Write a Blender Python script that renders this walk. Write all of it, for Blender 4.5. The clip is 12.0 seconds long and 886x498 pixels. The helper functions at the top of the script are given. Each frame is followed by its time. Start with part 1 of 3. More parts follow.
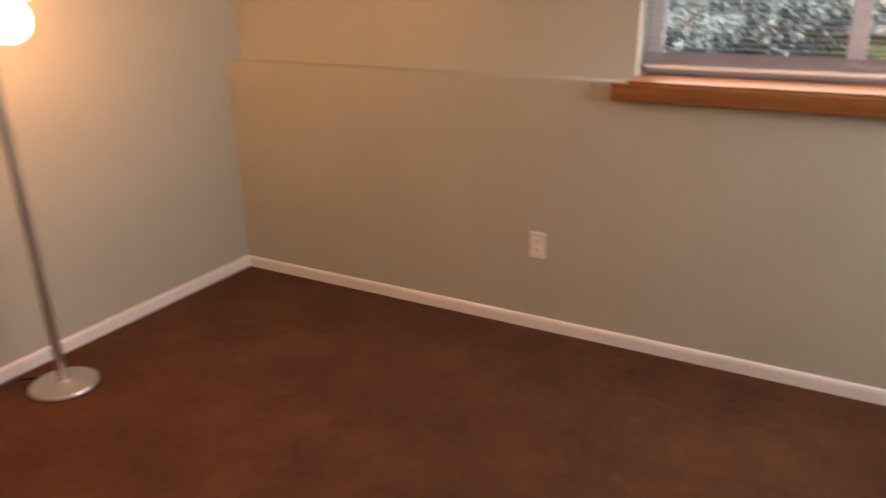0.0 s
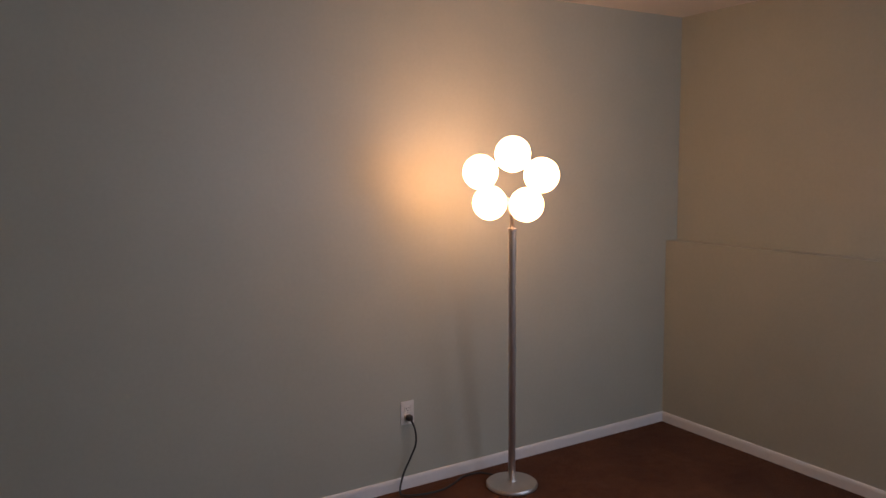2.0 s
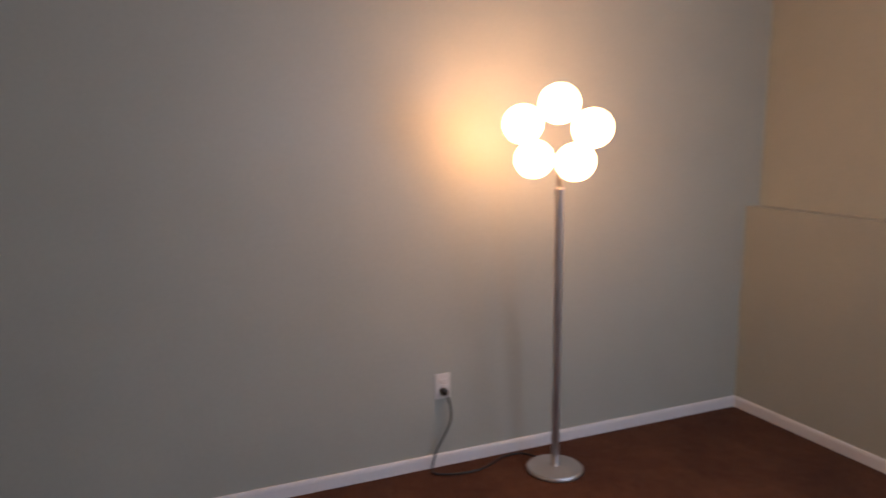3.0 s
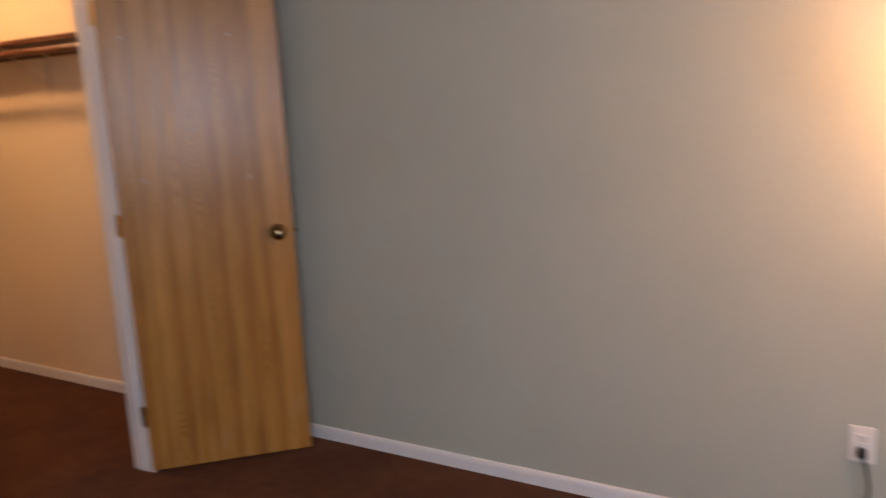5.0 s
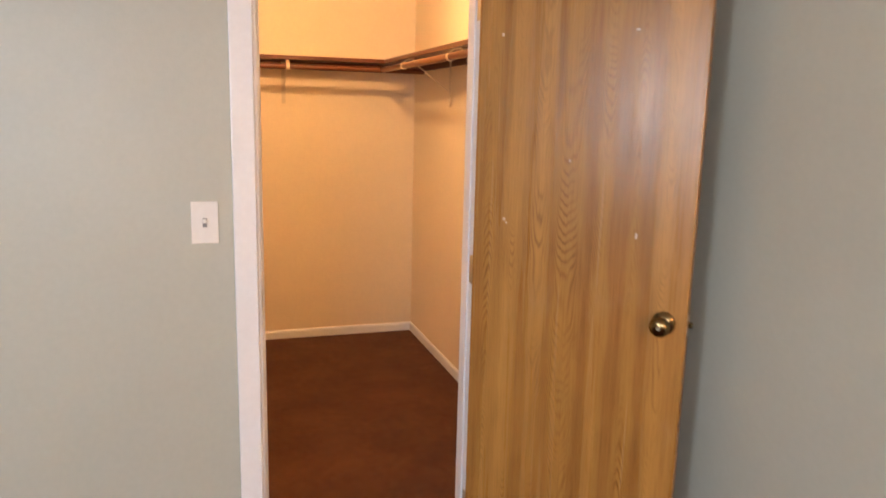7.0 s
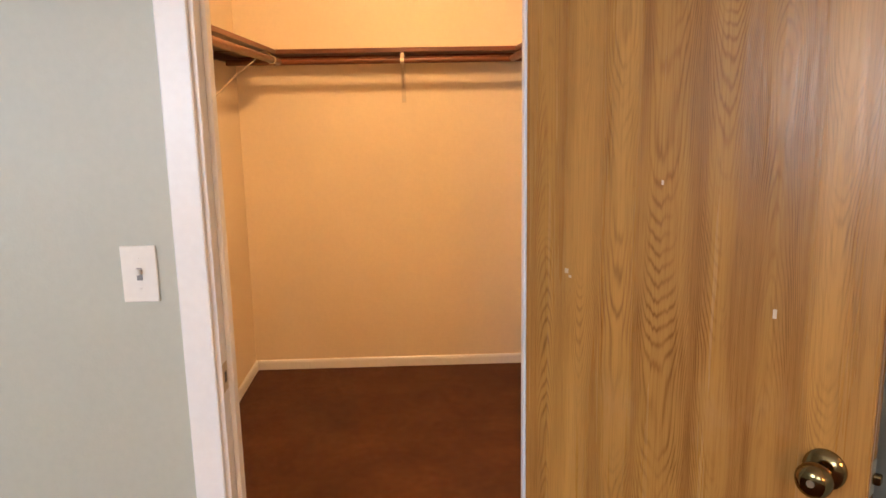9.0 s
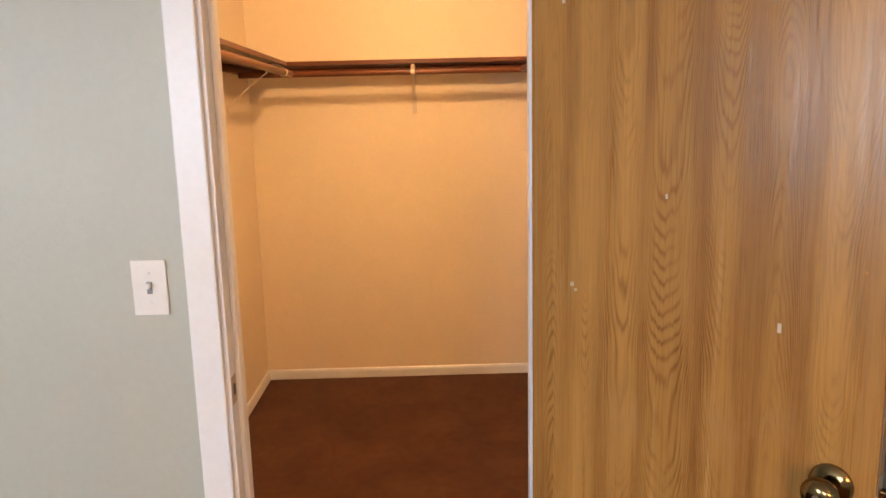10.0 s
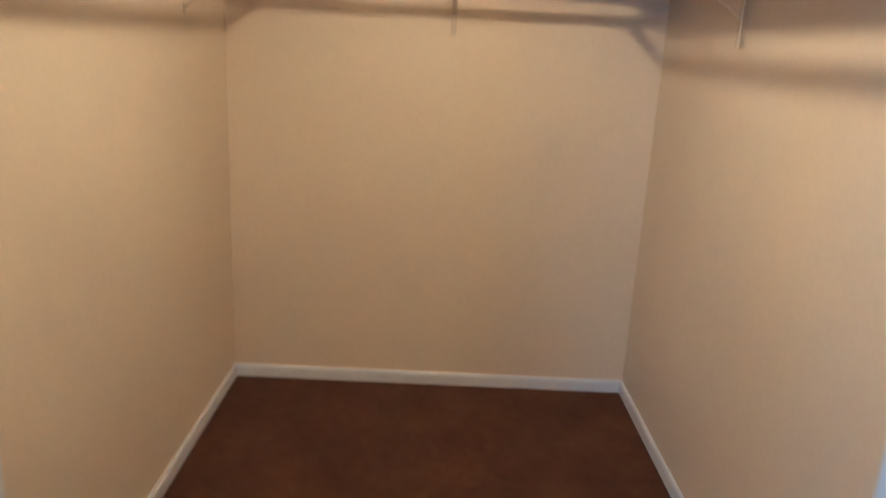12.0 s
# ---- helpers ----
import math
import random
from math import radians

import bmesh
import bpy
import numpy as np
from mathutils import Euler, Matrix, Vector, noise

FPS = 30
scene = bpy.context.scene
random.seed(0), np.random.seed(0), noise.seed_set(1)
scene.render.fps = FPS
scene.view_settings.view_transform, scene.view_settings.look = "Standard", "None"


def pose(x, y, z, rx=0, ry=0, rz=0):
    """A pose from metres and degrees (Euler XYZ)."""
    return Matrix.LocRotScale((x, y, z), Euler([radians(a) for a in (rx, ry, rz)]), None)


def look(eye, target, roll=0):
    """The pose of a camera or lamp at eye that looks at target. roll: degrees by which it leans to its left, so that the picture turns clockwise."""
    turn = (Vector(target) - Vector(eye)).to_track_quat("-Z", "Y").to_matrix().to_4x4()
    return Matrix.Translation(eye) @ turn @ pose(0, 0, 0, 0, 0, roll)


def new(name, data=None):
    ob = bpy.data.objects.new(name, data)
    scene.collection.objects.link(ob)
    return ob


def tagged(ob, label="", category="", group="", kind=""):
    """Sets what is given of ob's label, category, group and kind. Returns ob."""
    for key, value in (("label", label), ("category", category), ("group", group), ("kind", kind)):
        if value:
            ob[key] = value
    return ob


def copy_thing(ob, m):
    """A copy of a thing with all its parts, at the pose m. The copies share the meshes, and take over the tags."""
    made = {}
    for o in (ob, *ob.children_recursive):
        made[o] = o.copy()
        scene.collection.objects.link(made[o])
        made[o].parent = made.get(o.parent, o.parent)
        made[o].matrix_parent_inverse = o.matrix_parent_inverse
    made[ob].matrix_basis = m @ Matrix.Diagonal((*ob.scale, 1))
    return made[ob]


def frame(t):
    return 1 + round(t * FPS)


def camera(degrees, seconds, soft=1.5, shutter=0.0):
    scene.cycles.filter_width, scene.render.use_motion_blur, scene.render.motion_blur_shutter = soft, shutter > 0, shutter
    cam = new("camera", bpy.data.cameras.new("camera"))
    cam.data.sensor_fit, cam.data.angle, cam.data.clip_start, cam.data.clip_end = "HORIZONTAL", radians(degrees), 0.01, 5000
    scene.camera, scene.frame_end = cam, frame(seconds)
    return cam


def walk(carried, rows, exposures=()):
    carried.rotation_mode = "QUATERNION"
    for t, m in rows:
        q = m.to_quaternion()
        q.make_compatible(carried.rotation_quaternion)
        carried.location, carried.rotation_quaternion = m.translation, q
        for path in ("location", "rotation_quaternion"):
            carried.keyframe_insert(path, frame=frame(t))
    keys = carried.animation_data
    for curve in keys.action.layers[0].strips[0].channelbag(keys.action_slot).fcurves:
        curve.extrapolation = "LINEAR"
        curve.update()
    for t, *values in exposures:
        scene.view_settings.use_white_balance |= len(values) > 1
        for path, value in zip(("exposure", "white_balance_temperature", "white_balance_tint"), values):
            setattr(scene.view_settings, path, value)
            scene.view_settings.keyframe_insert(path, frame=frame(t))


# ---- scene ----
cam = camera(62.14, 12.0, soft=1.5, shutter=0.5)
# seconds, x, y, z, yaw, pitch, roll
PATH = [
    (0, 1.477, -2.687, 1.443, -61.18, -20.35, 0.68),
    (0.2, 1.326, -2.732, 1.423, -56.17, -17.60, -0.03),
    (0.5, 1.297, -2.916, 1.474, -43.88, -16.80, 1.73),
    (1, 1.108, -2.975, 1.489, -36.99, -10.73, 1.97),
    (1.5, 0.962, -2.954, 1.502, -31.50, -9.54, 0.55),
    (2, 0.936, -2.946, 1.504, -30.99, -6.38, 0.65),
    (2.5, 1.091, -2.922, 1.485, -32.12, -6.94, 0.15),
    (3, 1.263, -2.785, 1.468, -24.03, -9.37, 0.18),
    (4.8, 2.425, -2.367, 1.500, 24.63, -12.82, 2.18),
    (5, 2.411, -2.384, 1.422, 28.97, -11.14, 2.60),
    (5.2, 2.430, -2.227, 1.444, 36.91, -11.77, 2.73),
    (5.5, 2.531, -2.019, 1.453, 47.42, -12.93, 1.34),
    (6, 2.480, -1.818, 1.423, 59.13, -13.86, 2.66),
    (6.5, 2.306, -1.566, 1.487, 66.56, -13.04, -0.14),
    (7, 2.057, -1.317, 1.495, 71.92, -10.58, -1.38),
    (7.5, 1.758, -1.138, 1.492, 76.52, -10.20, -0.87),
    (9.3, 1.441, -0.749, 1.511, 88.90, -11.25, 1.06),
    (9.5, 1.446, -0.749, 1.515, 88.89, -11.39, 0.97),
    (10, 1.450, -0.749, 1.516, 89.30, -10.41, 1.39),
    (10.5, 1.323, -0.776, 1.483, 91.51, -11.12, 1.25),
    (10.8, 1.151, -0.815, 1.466, 92.99, -10.73, 0.26),
    (11, 1.015, -0.834, 1.478, 90.94, -10.53, -0.82),
    (11.2, 0.870, -0.854, 1.470, 88.63, -10.95, -1.70),
    (11.5, 0.645, -0.866, 1.425, 88.45, -9.78, -1.60),
    (11.7, 0.526, -0.867, 1.406, 89.45, -10.13, -1.47),
    (12, 0.355, -0.874, 1.497, 89.20, -15.75, -2.97),
]
EXPOSURE = [(0, 1.2, 9000, 32), (0.25, 1.05, 7800, 27), (0.5, 0.67, 6750, 22), (1, 0.47, 6350, 19), (1.5, 0.1, 6200, 18), (2, 0.03, 6150, 19), (2.5, 0.13, 6150, 19), (3, 0.5, 5950, 20), (4.8, 1.12, 6300, 21), (5, 1.22, 6450, 21),
            (5.5, 1.47, 7200, 23), (6.5, 2.0, 6750, 17), (7, 2.15, 6700, 15), (7.5, 2.08, 6700, 16), (9.5, 2.2, 6300, 11), (11, 2.2, 6100, 11), (11.25, 2.22, 5200, 4), (11.5, 2.3, 4750, 0), (12, 1.7, 4000, -2)]
walk(cam, [(t, pose(x, y, z, 90 + p, 0, yaw) @ pose(0, 0, 0, 0, 0, -r)) for t, x, y, z, yaw, p, r in PATH], EXPOSURE)

# ---- plan, in metres: the closet wall stands at x = 0, the lamp wall at y = 0 ----
W = 4.203          # lower window wall
WU = 4.292         # upper window wall, set back behind the ledge
LEDGE = 1.070
H = 2.323          # ceiling
BACK = -4.35       # wall behind the camera
YL, YR = -1.176, -0.546   # closet opening
T = 0.105          # closet wall thickness
DOOR_H = 2.03
CD = 2.698         # closet depth
CL, CR = -1.742, 0.012    # closet side walls
BB = 0.057         # baseboard height
BT = 0.012
WIN_Y0, WIN_Y1 = -1.972, -3.40   # window opening
WIN_Z1 = 2.02
BW0, BW1 = 2.75, 3.95   # window in the wall behind
SHELF_Z = 1.795

# ---- world and light ----
world = bpy.data.worlds.new("sky")
scene.world = world
world.use_nodes = True
wn = world.node_tree
sky = wn.nodes.new("ShaderNodeTexSky")
sky.sky_type = "NISHITA"
sky.sun_disc = False
sky.sun_elevation, sky.sun_rotation = radians(40), radians(315)
wn.nodes["Background"].inputs["Strength"].default_value = 0.15
wn.links.new(sky.outputs["Color"], wn.nodes["Background"].inputs["Color"])
sun = new("sun", bpy.data.lights.new("sun", "SUN"))
sun.data.energy, sun.data.angle, sun.data.color = 5.0, radians(0.5), (1.0, 0.95, 0.88)
sun.matrix_world = look((-10, 10, 11.9), (0, 0, 0))


def area(name, eye, target, sx, sy, watts, color):
    data = bpy.data.lights.new(name, "AREA")
    data.shape, data.size, data.size_y, data.energy, data.color = "RECTANGLE", sx, sy, watts, color
    ob = new(name, data)
    ob.matrix_world = look(eye, target)
    return ob


BULB = (-1.28, -0.79, 2.235)
WINDOW_WATTS, BACK_WATTS, GLOBE_GLOW, BULB_GLOW = 12.5, 16.0, 14.5, 122.0
DAYLIGHT = (0.78, 0.88, 1.0)
area("window_daylight", (WU - 0.004, (WIN_Y0 + WIN_Y1) / 2, (LEDGE + WIN_Z1) / 2 + 0.02), (0, (WIN_Y0 + WIN_Y1) / 2, 0.9),
     1.3, 0.85, WINDOW_WATTS, DAYLIGHT)
area("back_window_daylight", ((BW0 + BW1) / 2, BACK - 0.03, (LEDGE + WIN_Z1) / 2), ((BW0 + BW1) / 2, 0, 1.0), BW1 - BW0 - 0.06, 0.88, BACK_WATTS, DAYLIGHT)


# ---- materials ----
class Mat:
    """A node material with short calls to add nodes."""

    def __init__(self, name, rough=0.6, metal=0.0, spec=0.5):
        self.m = bpy.data.materials.new(name)
        self.m.use_nodes = True
        self.t = self.m.node_tree
        self.b = self.t.nodes["Principled BSDF"]
        self.b.inputs["Roughness"].default_value = rough
        self.b.inputs["Metallic"].default_value = metal
        self.b.inputs["Specular IOR Level"].default_value = spec
        self.co = None

    def node(self, kind, **sets):
        n = self.t.nodes.new(kind)
        for k, v in sets.items():
            n.inputs[k].default_value = v
        return n

    def link(self, a, b):
        self.t.links.new(a, b)

    def coord(self, scale=(1, 1, 1), which="Object"):
        if self.co is None:
            self.co = self.node("ShaderNodeTexCoord")
        mp = self.node("ShaderNodeMapping")
        mp.inputs["Scale"].default_value = scale
        self.link(self.co.outputs[which], mp.inputs["Vector"])
        return mp.outputs["Vector"]

    def noise(self, scale, detail=4, rough=0.55, stretch=(1, 1, 1), distort=0.0):
        n = self.node("ShaderNodeTexNoise", Scale=scale, Detail=detail, Roughness=rough, Distortion=distort)
        self.link(self.coord(stretch), n.inputs["Vector"])
        return n.outputs["Fac"]

    def ramp(self, fac, *stops):
        r = self.node("ShaderNodeValToRGB")
        e = r.color_ramp.elements
        while len(e) < len(stops):
            e.new(0.5)
        for el, (p, c) in zip(e, stops):
            el.position, el.color = p, (*c, 1)
        self.link(fac, r.inputs["Fac"])
        return r.outputs["Color"]

    def mix(self, fac, a, b, mode="MIX"):
        n = self.t.nodes.new("ShaderNodeMix")
        n.data_type, n.blend_type = "RGBA", mode
        for value, sock in ((fac, n.inputs[0]), (a, n.inputs[6]), (b, n.inputs[7])):
            if isinstance(value, (int, float)):
                sock.default_value = value
            elif isinstance(value, tuple):
                sock.default_value = (*value, 1)
            else:
                self.link(value, sock)
        return n.outputs[2]

    def math(self, op, a, b=0.0):
        n = self.t.nodes.new("ShaderNodeMath")
        n.operation = op
        for value, sock in ((a, n.inputs[0]), (b, n.inputs[1])):
            if isinstance(value, (int, float)):
                sock.default_value = value
            else:
                self.link(value, sock)
        return n.outputs[0]

    def color(self, c):
        if isinstance(c, tuple):
            self.b.inputs["Base Color"].default_value = (*c, 1)
        else:
            self.link(c, self.b.inputs["Base Color"])
        return self

    def rough(self, r):
        self.link(r, self.b.inputs["Roughness"])
        return self

    def bump(self, height, strength=0.3, distance=0.002):
        n = self.node("ShaderNodeBump", Strength=strength, Distance=distance)
        self.link(height, n.inputs["Height"])
        self.link(n.outputs["Normal"], self.b.inputs["Normal"])
        return self


def paint(name, base, rough=0.55, spec=0.4, texture=0.35, vary=0.05):
    """Rolled wall paint: orange-peel relief, faint roller marks and scuffs."""
    a = Mat(name, rough, 0, spec)
    lo, hi = tuple(c * (1 - vary) for c in base), tuple(min(1, c * (1 + vary)) for c in base)
    big = a.ramp(a.noise(1.3, 5, 0.6), (0.3, lo), (0.7, hi))
    fine = a.ramp(a.noise(55, 3), (0.35, (0.97, 0.97, 0.97)), (0.65, (1, 1, 1)))
    a.color(a.mix(1.0, big, fine, "MULTIPLY"))
    a.bump(a.noise(140, 3, 0.6), texture, 0.0012)
    return a.m


M_SAGE = paint("sage_paint", (0.452, 0.472, 0.414), 0.40, 0.5)
M_CREAM = paint("cream_paint", (0.78, 0.66, 0.485), 0.5, 0.4, 0.10, 0.03)
M_CEIL = paint("ceiling_paint", (0.74, 0.72, 0.68), 0.8, 0.2, 0.9, 0.03)
M_TRIM = paint("white_trim_paint", (0.80, 0.81, 0.83), 0.3, 0.5, 0.12, 0.02)
M_SHELF = paint("brown_shelf_paint", (0.115, 0.037, 0.016), 0.34, 0.35, 0.2, 0.2)
M_WHITE = paint("white_enamel", (0.80, 0.78, 0.74), 0.35, 0.5, 0.05, 0.02)
M_PLATE = paint("white_plastic", (0.80, 0.79, 0.76), 0.28, 0.5, 0.03, 0.01)
M_BLACK = paint("black_plastic", (0.02, 0.02, 0.02), 0.45, 0.5, 0.1, 0.1)


def carpet():
    a = Mat("brown_carpet", 1.0, 0, 0.1)
    big = a.ramp(a.noise(3.1, 8, 0.68), (0.30, (0.084, 0.029, 0.012)), (0.50, (0.121, 0.044, 0.018)), (0.70, (0.164, 0.064, 0.027)))
    tuft = a.ramp(a.noise(420, 2, 0.7), (0.32, (0.45, 0.45, 0.45)), (0.68, (1.25, 1.2, 1.15)))
    mid = a.ramp(a.noise(22, 4, 0.6), (0.3, (0.82, 0.82, 0.82)), (0.7, (1.1, 1.1, 1.1)))
    a.color(a.mix(1.0, a.mix(1.0, big, mid, "MULTIPLY"), tuft, "MULTIPLY"))
    a.b.inputs["Sheen Weight"].default_value = 0.06
    a.b.inputs["Sheen Roughness"].default_value = 0.6
    h = a.math("ADD", a.math("MULTIPLY", a.noise(420, 2, 0.7), 0.6), a.math("MULTIPLY", a.noise(24, 4), 1.0))
    a.bump(h, 0.9, 0.008)
    return a.m


def oak(name, dark, mid, light, rough=0.34, leaf=0.105):
    """Plain-sawn oak veneer in strips: nested cathedral loops, fine pores, a few dark streaks. The length runs along z."""
    a = Mat(name, rough, 0, 0.5)
    split = a.node("ShaderNodeSeparateXYZ")
    a.link(a.coord(), split.inputs["Vector"])
    x, z = split.outputs["X"], split.outputs["Z"]
    wob = a.math("MULTIPLY", a.math("SUBTRACT", a.noise(1.0, 3, 0.5, (1.5, 1.5, 0.9)), 0.5), 0.022)
    sway = a.math("MULTIPLY", a.math("SUBTRACT", a.noise(1.0, 2, 0.5, (6, 6, 0.2)), 0.5), 0.09)
    u = a.math("DIVIDE", a.math("ADD", a.math("ADD", x, wob), sway), leaf)
    idx = a.math("FLOOR", u)
    xl = a.math("SUBTRACT", a.math("SUBTRACT", u, idx), 0.5)
    join = a.node("ShaderNodeCombineXYZ")
    a.link(a.math("MULTIPLY", idx, 3.71), join.inputs["X"])
    a.link(a.math("MULTIPLY", z, 2.0), join.inputs["Z"])
    along = a.node("ShaderNodeTexNoise", Scale=1.0, Detail=2.0, Roughness=0.5)
    a.link(join.outputs["Vector"], along.inputs["Vector"])
    fine = a.noise(1.0, 4, 0.6, (34, 34, 1.6))

    def lot(seed):
        n = a.node("ShaderNodeTexWhiteNoise")
        n.noise_dimensions = "1D"
        a.link(a.math("ADD", idx, seed), n.inputs["W"])
        return n.outputs["Value"]

    slope = a.math("MULTIPLY", a.math("ADD", a.math("MULTIPLY", lot(3.3), 22.0), 7.0), a.math("SUBTRACT", a.math("MULTIPLY", a.math("GREATER_THAN", lot(8.1), 0.35), 2.0), 1.0))
    spread = a.math("ADD", a.math("MULTIPLY", lot(5.7), 34.0), 14.0)
    h = a.math("SUBTRACT", a.math("MULTIPLY", along.outputs["Fac"], 15.0), a.math("MULTIPLY", a.math("MULTIPLY", xl, xl), spread))
    h = a.math("ADD", h, a.math("MULTIPLY", fine, 2.3))
    flame = a.ramp(a.math("MULTIPLY", h, 0.09), (0.46, (0, 0, 0)), (0.72, (1, 1, 1)))
    rings = a.math("ADD", a.math("MULTIPLY", a.math("SINE", a.math("MULTIPLY", a.math("ADD", h, a.math("MULTIPLY", z, slope)), 7.0)), 0.5), 0.5)
    sharp = a.math("MULTIPLY", a.math("POWER", rings, 3.0), a.math("ADD", a.math("MULTIPLY", a.noise(1.0, 4, 0.6, (13, 13, 2.4)), 5.6), -2.4))
    pores = a.noise(1.0, 5, 0.7, (260, 260, 6))
    streak = a.noise(1.0, 5, 0.6, (15, 15, 0.35))
    tone = a.ramp(streak, (0.30, dark), (0.48, mid), (0.72, light))
    base = a.mix(a.mix(1.0, flame, (0.42, 0.42, 0.42), "MULTIPLY"), tone, light)
    lines = a.ramp(a.math("MULTIPLY", sharp, 0.75), (0.0, (1, 1, 1)), (1.0, (0.44, 0.35, 0.27)))
    base = a.mix(0.9, base, lines, "MULTIPLY")
    grain = a.ramp(pores, (0.34, (0.60, 0.52, 0.44)), (0.54, (1, 1, 1)))
    # scattered knots and pale rubbed spots
    vor = a.node("ShaderNodeTexVoronoi", Scale=1.0, Randomness=1.0)
    a.link(a.coord((6.5, 6.5, 1.5)), vor.inputs["Vector"])
    knots = a.ramp(a.math("ADD", vor.outputs["Distance"], a.math("MULTIPLY", fine, 0.06)), (0.06, (0.42, 0.36, 0.30)), (0.17, (1, 1, 1)))
    wood = a.mix(0.45, a.mix(0.6, base, grain, "MULTIPLY"), knots, "MULTIPLY")
    rubbed = a.ramp(a.noise(3.4, 5, 0.6, (1.6, 1.6, 0.8)), (0.60, (0, 0, 0)), (0.74, (0.18, 0.18, 0.18)))
    a.color(a.mix(rubbed, wood, (0.50, 0.36, 0.22)))
    a.rough(a.math("ADD", a.math("MULTIPLY", streak, 0.2), rough - 0.10))
    a.bump(a.math("ADD", a.math("MULTIPLY", pores, 0.7), a.math("MULTIPLY", a.noise(1.0, 4, 0.6, (30, 30, 1.5)), 2.4)), 0.30, 0.0014)
    return a.m


M_CARPET = carpet()
M_OAK = oak("oak_veneer", (0.262, 0.120, 0.031), (0.358, 0.176, 0.044), (0.48, 0.256, 0.064), 0.27, 0.088)


def stained_wood():
    """Varnished softwood, its grain along y."""
    a = Mat("stained_sill_wood", 0.35, 0, 0.5)
    tone = a.ramp(a.noise(1.0, 5, 0.6, (40, 2.2, 40)), (0.30, (0.20, 0.072, 0.022)), (0.55, (0.30, 0.118, 0.038)), (0.75, (0.38, 0.160, 0.055)))
    pore = a.ramp(a.noise(1.0, 4, 0.7, (260, 7, 260)), (0.36, (0.70, 0.64, 0.58)), (0.55, (1, 1, 1)))
    a.color(a.mix(0.8, tone, pore, "MULTIPLY"))
    a.bump(a.noise(1.0, 4, 0.7, (260, 7, 260)), 0.15, 0.001)
    return a.m


M_SILL = stained_wood()


def metal(name, base, rough):
    a = Mat(name, rough, 1.0)
    a.color(a.ramp(a.noise(9, 4), (0.3, tuple(c * 0.85 for c in base)), (0.7, base)))
    a.rough(a.math("ADD", a.math("MULTIPLY", a.noise(60, 3), 0.15), rough - 0.07))
    return a.m


M_BRASS = metal("dark_brass", (0.21, 0.145, 0.065), 0.13)
M_OLD_BRASS = metal("worn_brass", (0.60, 0.52, 0.38), 0.35)
M_STEEL = metal("brushed_steel", (0.66, 0.64, 0.63), 0.44)


def glowing_glass():
    a = Mat("opal_glass", 0.25)
    a.color((0.9, 0.86, 0.78))
    a.b.inputs["Emission Color"].default_value = (1.0, 0.49, 0.20, 1)
    a.b.inputs["Emission Strength"].default_value = GLOBE_GLOW
    return a.m


def glass():
    a = Mat("window_glass", 0.02)
    a.color((0.95, 0.97, 0.97))
    a.b.inputs["Transmission Weight"].default_value = 1.0
    a.b.inputs["IOR"].default_value = 1.45
    return a.m


M_GLOBE = glowing_glass()
M_GLASS = glass()


def leaf_mat(name, dark, light):
    a = Mat(name, 0.6, 0, 0.3)
    rnd = a.node("ShaderNodeNewGeometry").outputs["Random Per Island"]
    a.color(a.ramp(rnd, (0.0, dark), (1.0, light)))
    return a.m


M_LEAF = leaf_mat("shrub_leaves", (0.075, 0.140, 0.155), (0.16, 0.270, 0.300))
M_BARK = paint("bark", (0.10, 0.075, 0.055), 0.9, 0.2, 0.9, 0.3)
M_GRASS = paint("lawn", (0.07, 0.10, 0.04), 0.95, 0.1, 0.9, 0.35)


# ---- mesh helpers ----
def box(bm, lo, hi, bevel=0.0, seg=2):
    """Adds a box between two corners, with its edges rounded if asked."""
    s = [(b - a) for a, b in zip(lo, hi)]
    m = Matrix.Translation([(a + b) / 2 for a, b in zip(lo, hi)]) @ Matrix.Diagonal((*s, 1))
    vs = bmesh.ops.create_cube(bm, size=1, matrix=m)["verts"]
    if bevel:
        es = list({e for v in vs for e in v.link_edges})
        bmesh.ops.bevel(bm, geom=es, offset=bevel, segments=seg, profile=0.5, affect="EDGES")
    return bm


def boxed(lo, hi, bevel=0.0, seg=2):
    return box(bmesh.new(), lo, hi, bevel, seg)


def lathe(profile, steps=40):
    """A turned shape about z from (radius, height) pairs."""
    bm = bmesh.new()
    rings = []
    for r, z in profile:
        rings.append([bm.verts.new((r * math.cos(2 * math.pi * k / steps), r * math.sin(2 * math.pi * k / steps), z)) for k in range(steps)])
    for a, b in zip(rings, rings[1:]):
        for k in range(steps):
            bm.faces.new((a[k], a[(k + 1) % steps], b[(k + 1) % steps], b[k]))
    for ring, flip in ((rings[0], True), (rings[-1], False)):
        bm.faces.new(ring[::-1] if flip else ring)
    return bm


def tube(points, radius, steps=10):
    """A round bar along a chain of points."""
    bm = bmesh.new()
    pts = [Vector(p) for p in points]
    rings = []
    side = None
    for i, p in enumerate(pts):
        d = (pts[min(i + 1, len(pts) - 1)] - pts[max(i - 1, 0)]).normalized()
        if side is None:
            side = d.orthogonal().normalized()
        side = (side - d * side.dot(d)).normalized()
        up = d.cross(side)
        rings.append([bm.verts.new(p + radius * (math.cos(2 * math.pi * k / steps) * side + math.sin(2 * math.pi * k / steps) * up)) for k in range(steps)])
    for a, b in zip(rings, rings[1:]):
        for k in range(steps):
            bm.faces.new((a[k], a[(k + 1) % steps], b[(k + 1) % steps], b[k]))
    bm.faces.new(rings[0][::-1])
    bm.faces.new(rings[-1])
    return bm


